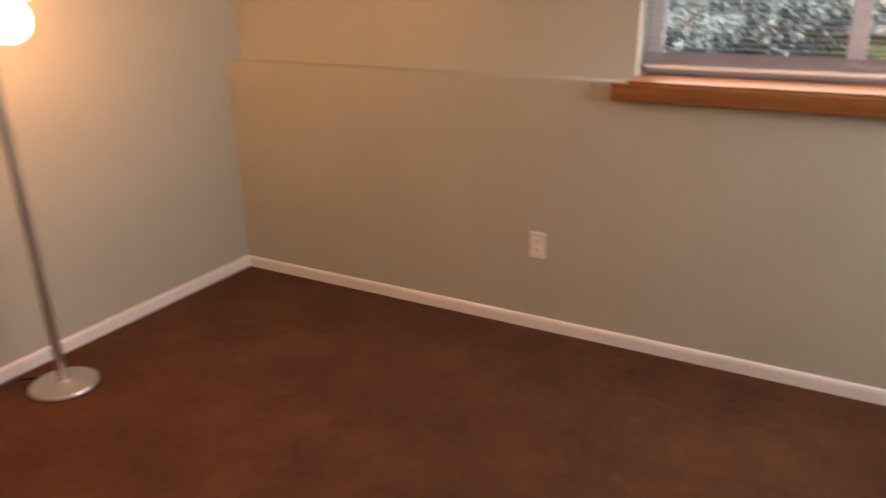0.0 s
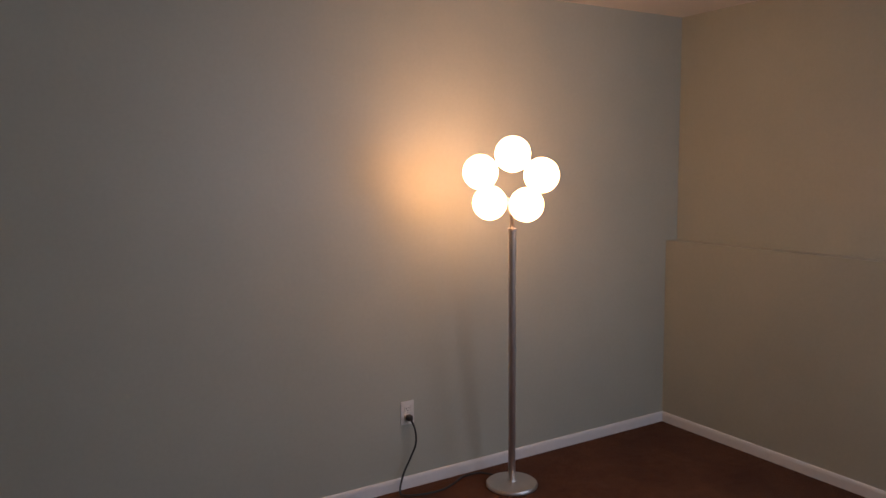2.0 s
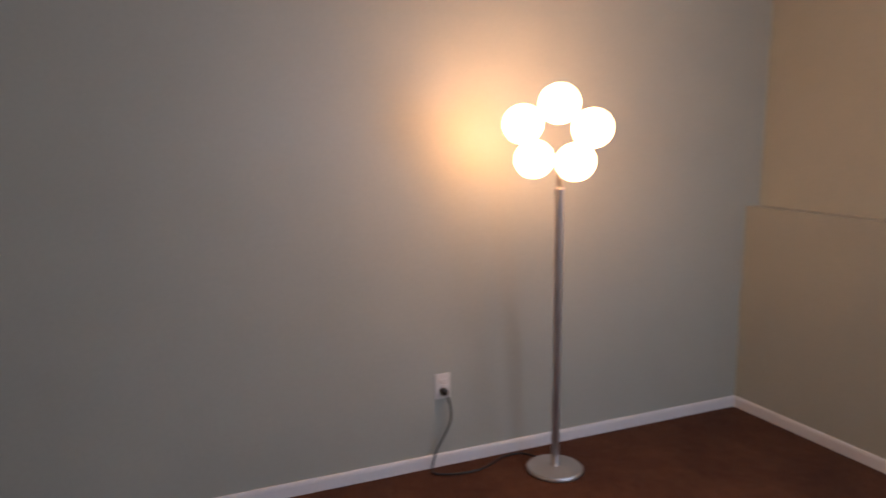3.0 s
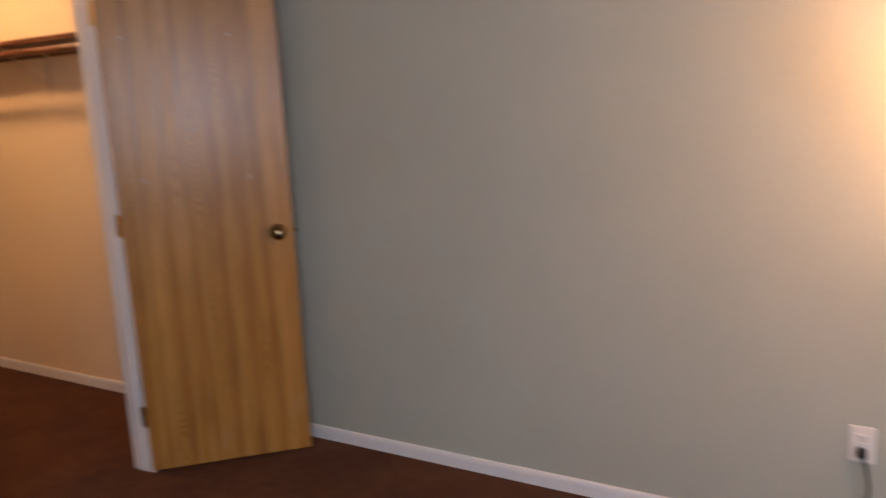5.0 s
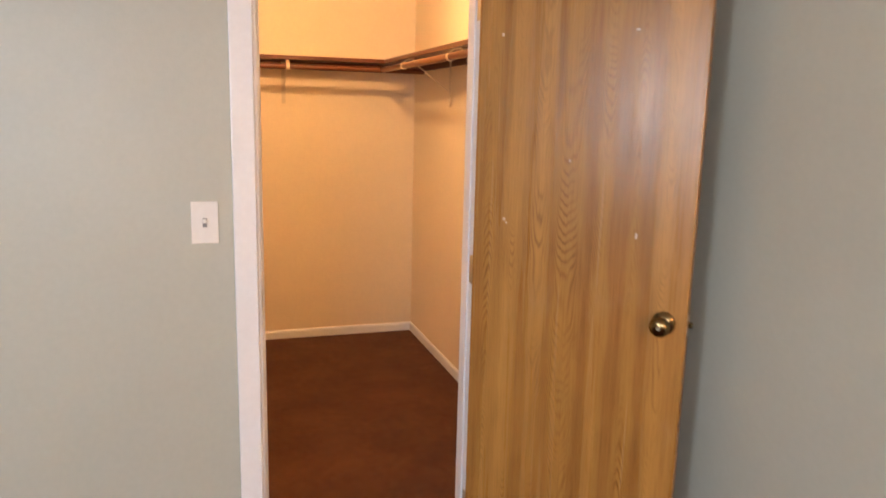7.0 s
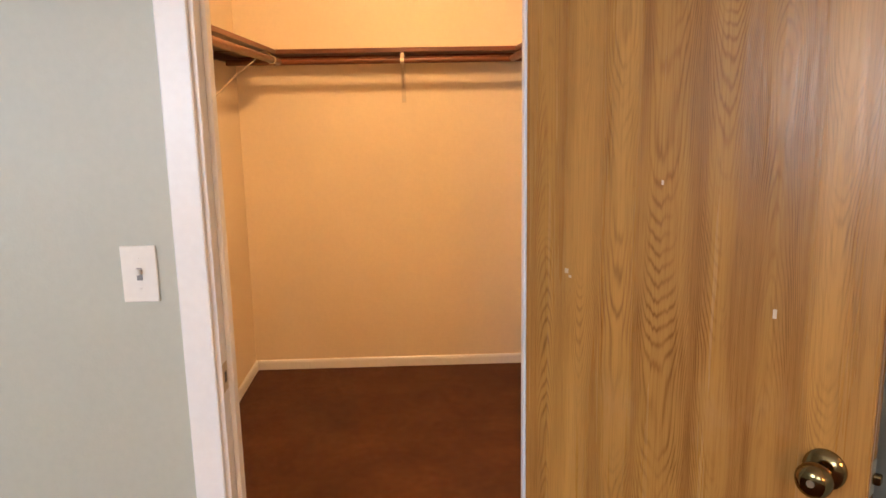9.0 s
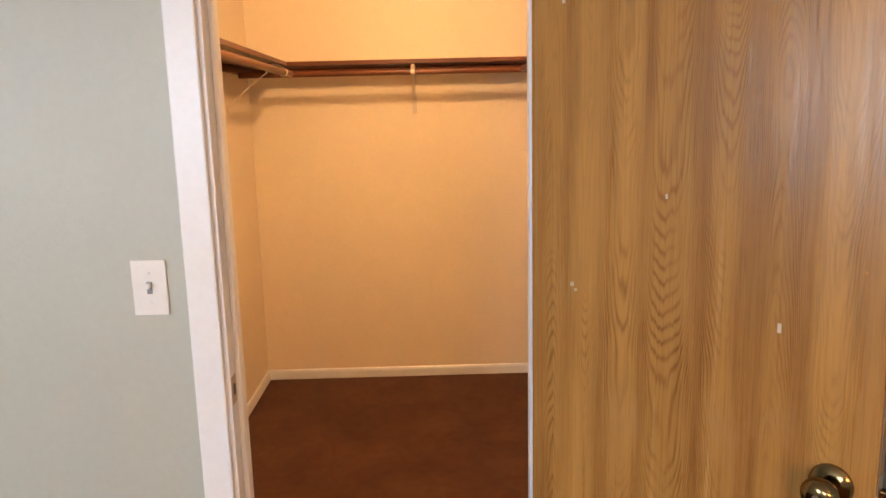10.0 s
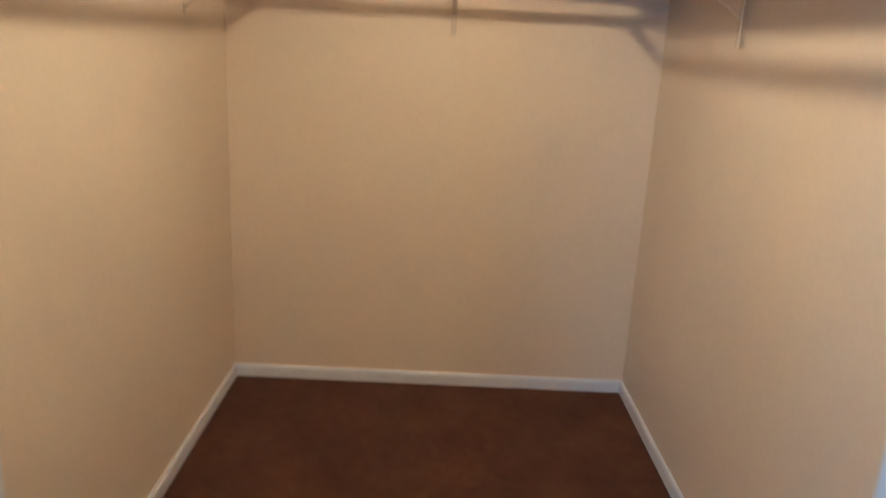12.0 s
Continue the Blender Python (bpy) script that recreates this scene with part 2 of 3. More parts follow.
def smooth_path(points, n=8):
    """Catmull-Rom through the points."""
    p = [Vector(q) for q in points]
    p = [p[0] * 2 - p[1]] + p + [p[-1] * 2 - p[-2]]
    out = []
    for i in range(1, len(p) - 2):
        for k in range(n):
            t = k / n
            out.append(0.5 * (2 * p[i] + (p[i + 1] - p[i - 1]) * t + (2 * p[i - 1] - 5 * p[i] + 4 * p[i + 1] - p[i + 2]) * t * t
                              + (3 * p[i] - p[i - 1] - 3 * p[i + 1] + p[i + 2]) * t ** 3))
    return out + [p[-2]]


def sphere(r, m=Matrix(), u=32, v=20):
    bm = bmesh.new()
    bmesh.ops.create_uvsphere(bm, u_segments=u, v_segments=v, radius=r, matrix=m)
    return bm


def part(name, bm, material, parent=None, label="", smooth=False, at=None):
    """Links a bmesh as one mesh object, under a thing or a part."""
    bmesh.ops.recalc_face_normals(bm, faces=bm.faces)
    me = bpy.data.meshes.new(name)
    bm.to_mesh(me)
    bm.free()
    if smooth:
        me.shade_smooth()
        me.set_sharp_from_angle(angle=radians(42))
    me.materials.append(material)
    ob = new(name, me)
    if at is not None:
        ob.matrix_basis = at
    if parent is not None:
        ob.parent = parent
    if label:
        ob["label"] = label
    return ob


def thing(name, label, category, m=Matrix(), group="", kind=""):
    ob = new(name)
    ob.empty_display_size = 0.1
    ob.matrix_basis = m
    return tagged(ob, label, category, group, kind)


def setting(name, bm, material, label, category):
    return tagged(part(name, bm, material), label, category, kind="structure")


def join_boxes(*spans):
    bm = bmesh.new()
    for lo, hi in spans:
        box(bm, lo, hi)
    return bm


# ---- large structure ----
OUT = 0.30
setting("floor", join_boxes(((-T, BACK - 0.2, -0.12), (WU + OUT, 0.165, 0)), ((-CD - 0.12, CL - 0.12, -0.12), (-T, CR + 0.12, 0))), M_CARPET, "dark brown cut-pile carpet, worn and lightly mottled", "carpet")
setting("ceiling", join_boxes(((-T, BACK - 0.2, H), (WU + OUT, 0.165, H + 0.12)), ((-CD - 0.12, CL - 0.12, H), (-T, CR + 0.12, H + 0.12))), M_CEIL, "white textured plaster ceiling", "ceiling")
setting("wall_lamp_side", boxed((0, 0, 0), (WU + OUT, 0.165, H)), M_SAGE, "plain sage grey painted wall behind the lamp", "wall")
setting("wall_behind", join_boxes(((-T, BACK - 0.2, 0), (WU + OUT, BACK, LEDGE)), ((-T, BACK - 0.2, WIN_Z1), (WU + OUT, BACK, H)),
                                  ((-T, BACK - 0.2, LEDGE), (BW0, BACK, WIN_Z1)), ((BW1, BACK - 0.2, LEDGE), (WU + OUT, BACK, WIN_Z1))),
        M_SAGE, "plain sage grey painted wall with a high window", "wall")
setting("wall_closet_side", join_boxes(((-T, BACK, 0), (0, YL - 0.02, H)), ((-T, YR + 0.02, 0), (0, 0.165, H)), ((-T, YL - 0.02, DOOR_H + 0.03), (0, YR + 0.02, H))),
        M_SAGE, "sage grey painted wall with the closet opening", "wall")
setting("wall_window_lower", boxed((W, BACK, 0), (WU + OUT, 0, LEDGE)), M_SAGE, "lower wall standing proud below the ledge", "wall")
setting("wall_window_upper", join_boxes(((WU, WIN_Y0, LEDGE), (WU + OUT, 0, H)), ((WU, BACK, LEDGE), (WU + OUT, WIN_Y1, H)), ((WU, WIN_Y1, WIN_Z1), (WU + OUT, WIN_Y0, H))),
        M_SAGE, "upper wall set back above the ledge, with the window", "wall")
setting("wall_closet_back", boxed((-CD - 0.12, CL - 0.12, 0), (-CD, CR + 0.12, H)), M_CREAM, "cream painted closet back wall", "wall")
setting("wall_closet_left", boxed((-CD, CL - 0.12, 0), (-T - 0.004, CL, H)), M_CREAM, "cream painted closet side wall", "wall")
setting("wall_closet_right", boxed((-CD, CR, 0), (-T - 0.004, CR + 0.12, H)), M_CREAM, "cream painted closet side wall", "wall")
setting("wall_closet_front", join_boxes(((-T - 0.004, CL, 0), (-T, YL - 0.02, H)), ((-T - 0.004, YR + 0.02, 0), (-T, CR, H)), ((-T - 0.004, YL - 0.02, DOOR_H + 0.03), (-T, YR + 0.02, H))),
        M_CREAM, "cream painted inner face of the closet front wall", "wall")


# ---- baseboards ----
def baseboard(lo, hi, axis, face):
    """A ranch-profile board: flat below, eased and sloped at the top. axis: its direction; face: the way that it looks."""
    length = hi[axis] - lo[axis]
    prof = [(0, 0), (BT, 0), (BT, BB * 0.72), (BT * 0.82, BB * 0.9), (BT * 0.45, BB), (0, BB)]
    bm = bmesh.new()
    ends = []
    for s in (0, length):
        ring = []
        for d, z in prof:
            p = [lo[0], lo[1], z]
            p[axis] += s
            p[1 - axis] += d * face
            ring.append(bm.verts.new(p))
        ends.append(ring)
    n = len(prof)
    for k in range(n):
        bm.faces.new((ends[0][k], ends[0][(k + 1) % n], ends[1][(k + 1) % n], ends[1][k]))
    bm.faces.new(ends[0])
    bm.faces.new(ends[1][::-1])
    return setting("baseboard", bm, M_TRIM, "white painted wooden baseboard along the carpet", "baseboard")


CE = YL - 0.071   # outer edge of the casing
baseboard((0.001, 0), (W, 0), 0, -1)
baseboard((W, BACK), (W, -BT), 1, -1)
baseboard((0, BACK), (0, CE), 1, 1)
baseboard((0, YR + 0.12), (0, -BT), 1, 1)
baseboard((0, BACK), (W, BACK), 0, 1)
baseboard((-CD, CL), (-CD, CR), 1, 1)
baseboard((-CD + BT, CL), (-T - 0.005, CL), 0, 1)
baseboard((-CD + BT, CR), (-T - 0.005, CR), 0, -1)

# ---- closet door frame ----
frame_ob = thing("door_frame", "white painted door frame with flat casing and stops", "door frame", kind="structure")
part("jamb", boxed((-T - 0.006, YL - 0.02, 0), (0.0, YL, DOOR_H + 0.01), 0.002), M_TRIM, frame_ob)
part("jamb", boxed((-T - 0.006, YR, 0), (0.0, YR + 0.02, DOOR_H + 0.01), 0.002), M_TRIM, frame_ob)
part("head_jamb", boxed((-T - 0.006, YL - 0.02, DOOR_H + 0.01), (0.0, YR + 0.02, DOOR_H + 0.03), 0.002), M_TRIM, frame_ob)
part("stop", boxed((-0.075, YL, 0), (-0.040, YL + 0.011, DOOR_H + 0.01), 0.003), M_TRIM, frame_ob)
part("stop", boxed((-0.075, YR - 0.006, 0), (-0.040, YR, DOOR_H + 0.01), 0.003), M_TRIM, frame_ob)
part("casing", boxed((0.0005, CE, 0), (0.013, YL - 0.009, DOOR_H + 0.085), 0.004), M_TRIM, frame_ob)
part("casing", boxed((0.0005, YR + 0.05, 0), (0.011, YR + 0.12, DOOR_H + 0.085), 0.004), M_TRIM, frame_ob)
part("head_casing", boxed((0.0005, YL - 0.009, DOOR_H + 0.016), (0.013, YR + 0.05, DOOR_H + 0.085), 0.004), M_TRIM, frame_ob)
part("strike_plate", boxed((-0.034, YL - 0.001, 0.93), (-0.002, YL + 0.0015, 0.99), 0.001), M_OLD_BRASS, frame_ob, "tarnished brass strike plate")
part("strike_hole", boxed((-0.026, YL + 0.001, 0.948), (-0.012, YL + 0.0022, 0.972), 0.0005), M_BLACK, frame_ob)

for z in (0.24, 1.02, 1.80):
    part("hinge_leaf", boxed((-0.032, YR - 0.0018, z - 0.044), (0.002, YR + 0.001, z + 0.044), 0.0008), M_OLD_BRASS, frame_ob, "worn brass hinge leaf")

# ---- the door, standing open ----
HX, HY, FX, FY = 0.010, -0.554, 0.472, -0.116
DW = math.hypot(FX - HX, FY - HY)
turn = math.degrees(math.atan2(FY - HY, FX - HX))
DOOR_M = pose(HX, HY, 0, 0, 0, turn)   # x across the leaf, y into its thickness
door = thing("closet_door", "open flat oak-veneer door with scuff marks", "door", DOOR_M)
part("leaf", boxed((0, 0, 0.014), (DW, 0.034, DOOR_H - 0.002), 0.002), M_OAK, door)
KX, KZ = DW - 0.06, 0.951


def knob(side):
    """A round door knob with its rose, its axis along y."""
    prof = [(0.001, 0), (0.032, 0), (0.032, 0.004), (0.026, 0.009), (0.012, 0.012), (0.011, 0.026), (0.018, 0.032), (0.026, 0.041),
            (0.0275, 0.050), (0.024, 0.058), (0.014, 0.063), (0.001, 0.064)]
    k = part("knob", lathe(prof, 36), M_BRASS, door, "dark brass knob", True,
             pose(KX, 0 if side < 0 else 0.034, KZ, 90 if side < 0 else -90, 0, 0))
    return k


for side in (-1, 1):
    kn = knob(side)
    part("key_button", lathe([(0.001, 0), (0.006, 0), (0.005, 0.002), (0.001, 0.002)], 16), M_OLD_BRASS, kn, smooth=True, at=pose(0, 0, 0.0635))
part("latch_plate", boxed((DW - 0.0005, 0.006, KZ - 0.028), (DW + 0.0015, 0.028, KZ + 0.028), 0.0006), M_OLD_BRASS, door, "brass latch plate")
part("latch_bolt", boxed((DW + 0.001, 0.010, KZ - 0.008), (DW + 0.013, 0.024, KZ + 0.008), 0.003), M_BRASS, door, "brass latch bolt")
for z in (0.24, 1.02, 1.80):
    part("hinge", tube([(-0.004, 0.038, z - 0.04), (-0.004, 0.038, z + 0.04)], 0.006), M_OLD_BRASS, door, "worn brass hinge", True)


M_TAPE = paint("tape_residue", (0.62, 0.52, 0.40), 0.2, 0.6, 0.3, 0.1)
for x, z, w, h in ((0.098, 1.190, 0.008, 0.009), (0.106, 1.180, 0.006, 0.005), (0.487, 1.178, 0.006, 0.015), (0.075, 1.712, 0.007, 0.009), (0.455, 1.715, 0.010, 0.006), (0.29, 1.37, 0.004, 0.008)):
    part("tape_scrap", boxed((x - w / 2, -0.0009, z - h / 2), (x + w / 2, 0.0005, z + h / 2), 0.0004), M_TAPE, door, "torn scrap of clear tape")


# ---- light switch, outlets ----
def wall_plate(name, label, m, category):
    ob = thing(name, label, category, m)
    part("cover_plate", boxed((-0.035, -0.0055, -0.057), (0.035, 0, 0.057), 0.0025, 3), M_PLATE, ob)
    return ob


M_SLOT = paint("grey_plastic", (0.20, 0.20, 0.21), 0.4, 0.5, 0.05, 0.05)
SW = wall_plate("light_switch", "white plastic toggle light switch beside the closet", pose(0, -1.321, 1.187, 0, 0, 90), "light switch")
part("toggle_slot", boxed((-0.0055, -0.0062, -0.0125), (0.0055, -0.005, 0.0125), 0.0006), M_SLOT, SW)
part("toggle", boxed((-0.0045, -0.018, 0.0), (0.0045, -0.005, 0.011), 0.002), M_PLATE, SW)
for z in (-0.03, 0.03):
    part("screw", lathe([(0.001, 0), (0.003, 0), (0.0025, 0.001), (0.001, 0.001)], 12), M_PLATE, SW, at=pose(0, -0.0055, z, 90))


def outlet(m, label):
    ob = wall_plate("wall_outlet", label, m, "outlet")
    for z in (-0.0195, 0.0195):
        f = part("receptacle", boxed((-0.0165, -0.0075, z - 0.0135), (0.0165, -0.005, z + 0.0135), 0.004, 3), M_PLATE, ob)
        for x, h in ((-0.0065, 0.0045), (0.0065, 0.0036)):
            part("slot", boxed((x - 0.001, -0.0079, z + 0.002 - h), (x + 0.001, -0.0070, z + 0.002 + h)), M_BLACK, f)
        part("ground_hole", boxed((-0.0022, -0.0079, z - 0.0105), (0.0022, -0.0070, z - 0.0062), 0.001), M_BLACK, f)
    part("screw", lathe([(0.001, 0), (0.003, 0), (0.0025, 0.001), (0.001, 0.001)], 12), M_STEEL, ob, at=pose(0, -0.0055, 0, 90))
    return ob


OLX, OLZ = 2.499, 0.365
outlet(pose(OLX, 0, OLZ), "white duplex outlet with the lamp plugged in")
outlet(pose(W, -1.640, 0.383, 0, 0, -90), "white duplex outlet, unused, below the window wall ledge")

# ---- floor lamp ----
LX, LY = 2.923, -0.246
NECK = Vector((-0.098, -0.138, 1.232))   # the pole leans out from the wall
HUB = Vector((-0.160, -0.208, 1.437))
LAMP = thing("floor_lamp", "leaning steel floor lamp with five glowing opal globes", "floor lamp", pose(LX, LY, 0))
part("base", lathe([(0.001, 0), (0.118, 0), (0.122, 0.004), (0.122, 0.012), (0.116, 0.019), (0.05, 0.024), (0.024, 0.027), (0.020, 0.036), (0.001, 0.036)], 56), M_STEEL, LAMP, "round brushed steel base", True)
part("pole", tube([NECK * 0.022, NECK], 0.0165, 28), M_STEEL, LAMP, "brushed steel pole", True)
part("collar", tube([NECK * 0.992, NECK * 1.004], 0.0195, 28), M_STEEL, LAMP, smooth=True)
part("neck", tube(smooth_path([NECK, NECK * 1.03 + Vector((-0.006, -0.009, 0)), NECK.lerp(HUB, 0.42), NECK.lerp(HUB, 0.62)], 6), 0.011, 20), M_STEEL, LAMP, smooth=True)
RING_R, GLOBE_R = 0.133, 0.0735
facing = math.degrees(math.atan2(-0.57, 0.82))
RING = Matrix.Translation(HUB) @ pose(0, 0, 0, 0, 0, facing) @ pose(0, 0, 0, 30, 0, 0) @ pose(0, 0, 0, 0, 4, 0)
around = [2 * math.pi * k / 40 for k in range(41)]
part("support_ring", tube([(0.092 * math.cos(q), 0.012, 0.092 * math.sin(q)) for q in around], 0.006), M_STEEL, LAMP, "thin steel ring behind the globes", True, RING)
for k in range(5):
    a = math.pi / 2 + 2 * math.pi * k / 5
    c = Vector((RING_R * math.cos(a), 0, RING_R * math.sin(a)))
    part("globe", sphere(GLOBE_R), M_GLOBE, LAMP, "glowing white opal glass globe", True, RING @ Matrix.Translation(c))

CORD = thing("power_cord", "black lamp cord with a moulded plug trailing on the carpet", "cord", pose(OLX, 0, 0))
part("plug", boxed((-0.013, -0.040, OLZ - 0.032), (0.013, -0.0075, OLZ - 0.006), 0.006, 3), M_BLACK, CORD, smooth=True)
part("cable", tube(smooth_path([(0, -0.036, OLZ - 0.022), (0.016, -0.045, OLZ - 0.07), (0.022, -0.042, OLZ - 0.14), (-0.005, -0.035, OLZ - 0.21), (-0.045, -0.04, 0.09), (-0.075, -0.06, 0.02),
                                (-0.06, -0.085, 0.008), (0.02, -0.115, 0.007), (0.12, -0.12, 0.007), (0.20, -0.09, 0.007), (0.28, -0.05, 0.007), (0.37, -0.06, 0.008), (0.43, -0.16, 0.010)]), 0.0045, 8), M_BLACK, CORD, smooth=True)

# ---- closet shelves, rods and brackets ----
SD = 0.245


def shelf(label, lo, hi, edge):
    ob = thing("closet_shelf", label, "shelf")
    part("board", boxed(lo, hi, 0.002), M_SHELF, ob)
    part("front_edge", boxed(*edge, 0.002), M_SHELF, ob)
    return ob


shelf("dark brown painted shelf board along the closet back wall", (-CD + 0.001, CL + 0.001, SHELF_Z - 0.018), (-CD + SD, CR - 0.001, SHELF_Z),
      ((-CD + SD, CL + SD + 0.019, SHELF_Z - 0.020), (-CD + SD + 0.018, CR - SD - 0.019, SHELF_Z + 0.002)))
shelf("dark brown painted shelf board along the closet side wall", (-CD + SD + 0.001, CL + 0.001, SHELF_Z - 0.018), (-T - 0.01, CL + SD, SHELF_Z),
      ((-CD + SD + 0.0005, CL + SD, SHELF_Z - 0.020), (-T - 0.01, CL + SD + 0.018, SHELF_Z + 0.002)))
shelf("dark brown painted shelf board along the closet side wall", (-CD + SD + 0.001, CR - SD, SHELF_Z - 0.018), (-T - 0.01, CR - 0.001, SHELF_Z),
      ((-CD + SD + 0.0005, CR - SD - 0.018, SHELF_Z - 0.020), (-T - 0.01, CR - SD, SHELF_Z + 0.002)))
# cleats under the shelves
for lo, hi in (((-CD + 0.001, CL + 0.001, SHELF_Z - 0.056), (-CD + 0.02, CR - 0.001, SHELF_Z - 0.0185)),
               ((-CD + 0.021, CL + 0.001, SHELF_Z - 0.056), (-T - 0.01, CL + 0.02, SHELF_Z - 0.0185)),
               ((-CD + 0.021, CR - 0.02, SHELF_Z - 0.056), (-T - 0.01, CR - 0.001, SHELF_Z - 0.0185))):
    tagged(part("shelf_cleat", boxed(lo, hi, 0.002), M_SHELF), "dark brown painted cleat under the closet shelf", "cleat")
ROD_Z, ROD_D = SHELF_Z - 0.062, 0.285
rods = [((-CD + ROD_D, CL + 0.021, ROD_Z), (-CD + ROD_D, CR - 0.021, ROD_Z)),
        ((-CD + ROD_D + 0.02, CL + ROD_D, ROD_Z), (-T - 0.01, CL + ROD_D, ROD_Z)),
        ((-CD + ROD_D + 0.02, CR - ROD_D, ROD_Z), (-T - 0.01, CR - ROD_D, ROD_Z))]
for a, b in rods:
    tagged(part("closet_rod", tube([a, b], 0.0165, 20), M_SHELF, smooth=True), "dark brown painted wooden hanging rod", "rod", group="closet rods")


M_BRACKET = paint("cream_enamel", (0.62, 0.52, 0.38), 0.35, 0.5, 0.05, 0.06)


def strap(points, width, thick):
    """A flat metal strap bent along points in the xz plane, its width along y."""
    bm = bmesh.new()
    pts = [Vector((p[0], 0, p[2])) for p in points]
    rings = []
    for i, p in enumerate(pts):
        d = (pts[min(i + 1, len(pts) - 1)] - pts[max(i - 1, 0)]).normalized()
        n = Vector((-d.z, 0, d.x)) * thick / 2
        rings.append([bm.verts.new(p + n * u + Vector((0, width / 2 * v, 0))) for u, v in ((-1, -1), (1, -1), (1, 1), (-1, 1))])
    for a, b in zip(rings, rings[1:]):
        for k in range(4):
            bm.faces.new((a[k], a[(k + 1) % 4], b[(k + 1) % 4], b[k]))
    bm.faces.new(rings[0][::-1])
    bm.faces.new(rings[-1])
    return bm


def bracket(m, leg):
    """A shelf-and-rod bracket. Local x points from the wall into the closet; z = 0 is the shelf's underside."""
    ob = thing("shelf_bracket", "cream metal shelf bracket with a rod hook" if leg else "slender cream metal brace with a rod hook", "bracket", m, group="closet brackets")
    if leg:
        part("wall_leg", boxed((0.0205, -0.012, -0.255), (0.0245, 0.012, -0.002), 0.001), M_BRACKET, ob)
    else:
        part("foot_plate", boxed((0.0005, -0.009, -0.235), (0.0035, 0.009, -0.195), 0.001), M_BRACKET, ob)
    foot = (0.024, 0, -0.175) if leg else (0.003, 0, -0.215)
    part("brace", strap([foot, (0.10, 0, -0.122), (0.20, 0, -0.048), (0.238, 0, -0.006)], 0.009, 0.004), M_BRACKET, ob)
    part("top_leg", boxed((0.0205, -0.008, -0.004), (0.244, 0.008, -0.001), 0.001), M_SHELF, ob)
    hook = [(0.235, 0, -0.004), (0.262, 0, -0.010), (0.280, 0, -0.018)]
    for k in range(12):
        a = radians(88 - k * 25)
        hook.append((ROD_D + 0.0190 * math.cos(a), 0, -0.044 + 0.0190 * math.sin(a)))
    part("rod_hook", strap(hook, 0.020, 0.0032), M_BRACKET, ob, smooth=True)
    for z in ((-0.240, -0.06) if leg else (-0.225,)):
        part("screw", lathe([(0.001, 0), (0.004, 0), (0.003, 0.0015), (0.001, 0.0015)], 12), M_STEEL, ob, at=pose(0.0245 if leg else 0.0035, 0, z, 0, 90, 0))
    return ob


UNDER = SHELF_Z - 0.018
b0 = bracket(pose(-CD, -0.835, UNDER), True)
for m in (pose(-1.89, CR, UNDER, 0, 0, -90), pose(-1.1, CR, UNDER, 0, 0, -90)):
    copy_thing(b0, m)
bracket(pose(-2.22, CL, UNDER, 0, 0, 90), False)

# closet lamp
cl = thing("ceiling_lamp", "frosted glass globe lamp on the closet ceiling", "lamp", pose(BULB[0], BULB[1], H))
part("holder", lathe([(0.001, -0.045), (0.030, -0.045), (0.034, -0.030), (0.055, -0.012), (0.058, 0.0), (0.001, 0.0)], 32), M_WHITE, cl, smooth=True)

bg = Mat("glowing_bulb_glass", 0.2)
bg.color((0.9, 0.85, 0.75))
bg.b.inputs["Emission Color"].default_value = (1.0, 0.57, 0.24, 1)
bg.b.inputs["Emission Strength"].default_value = BULB_GLOW
part("globe", sphere(0.054, Matrix.Translation((0, 0, -0.092)), 28, 18), bg.m, cl, "glowing frosted glass globe", True)

# ---- window ----
win = thing("window_1", "white sliding window behind lowered blinds", "window", kind="structure")
XF = WU + 0.16
for lo, hi in (((XF, WIN_Y1, LEDGE), (XF + 0.06, WIN_Y1 + 0.05, WIN_Z1)), ((XF, WIN_Y0 - 0.05, LEDGE), (XF + 0.06, WIN_Y0, WIN_Z1)),
               ((XF, WIN_Y1 + 0.05, LEDGE), (XF + 0.06, WIN_Y0 - 0.05, LEDGE + 0.05)), ((XF, WIN_Y1 + 0.05, WIN_Z1 - 0.05), (XF + 0.06, WIN_Y0 - 0.05, WIN_Z1))):
    part("window_frame", boxed(lo, hi, 0.004), M_TRIM, win)
ym = (WIN_Y0 + WIN_Y1) / 2
part("meeting_stile", boxed((XF + 0.008, ym - 0.03, LEDGE + 0.05), (XF + 0.052, ym + 0.03, WIN_Z1 - 0.05), 0.004), M_TRIM, win)
for y0, y1 in ((WIN_Y1 + 0.05, ym - 0.03), (ym + 0.03, WIN_Y0 - 0.05)):
    pane = part("pane", boxed((XF + 0.026, y0, LEDGE + 0.05), (XF + 0.031, y1, WIN_Z1 - 0.05)), M_GLASS, win)
    pane.visible_shadow = False
win2 = thing("window_2", "white window frame in the wall behind", "window", kind="structure")
for lo, hi in (((BW0, BACK - 0.14, LEDGE), (BW0 + 0.05, BACK - 0.08, WIN_Z1)), ((BW1 - 0.05, BACK - 0.14, LEDGE), (BW1, BACK - 0.08, WIN_Z1)),
               ((BW0 + 0.05, BACK - 0.14, LEDGE), (BW1 - 0.05, BACK - 0.08, LEDGE + 0.05)), ((BW0 + 0.05, BACK - 0.14, WIN_Z1 - 0.05), (BW1 - 0.05, BACK - 0.08, WIN_Z1))):
    part("window_frame", boxed(lo, hi, 0.004), M_TRIM, win2)
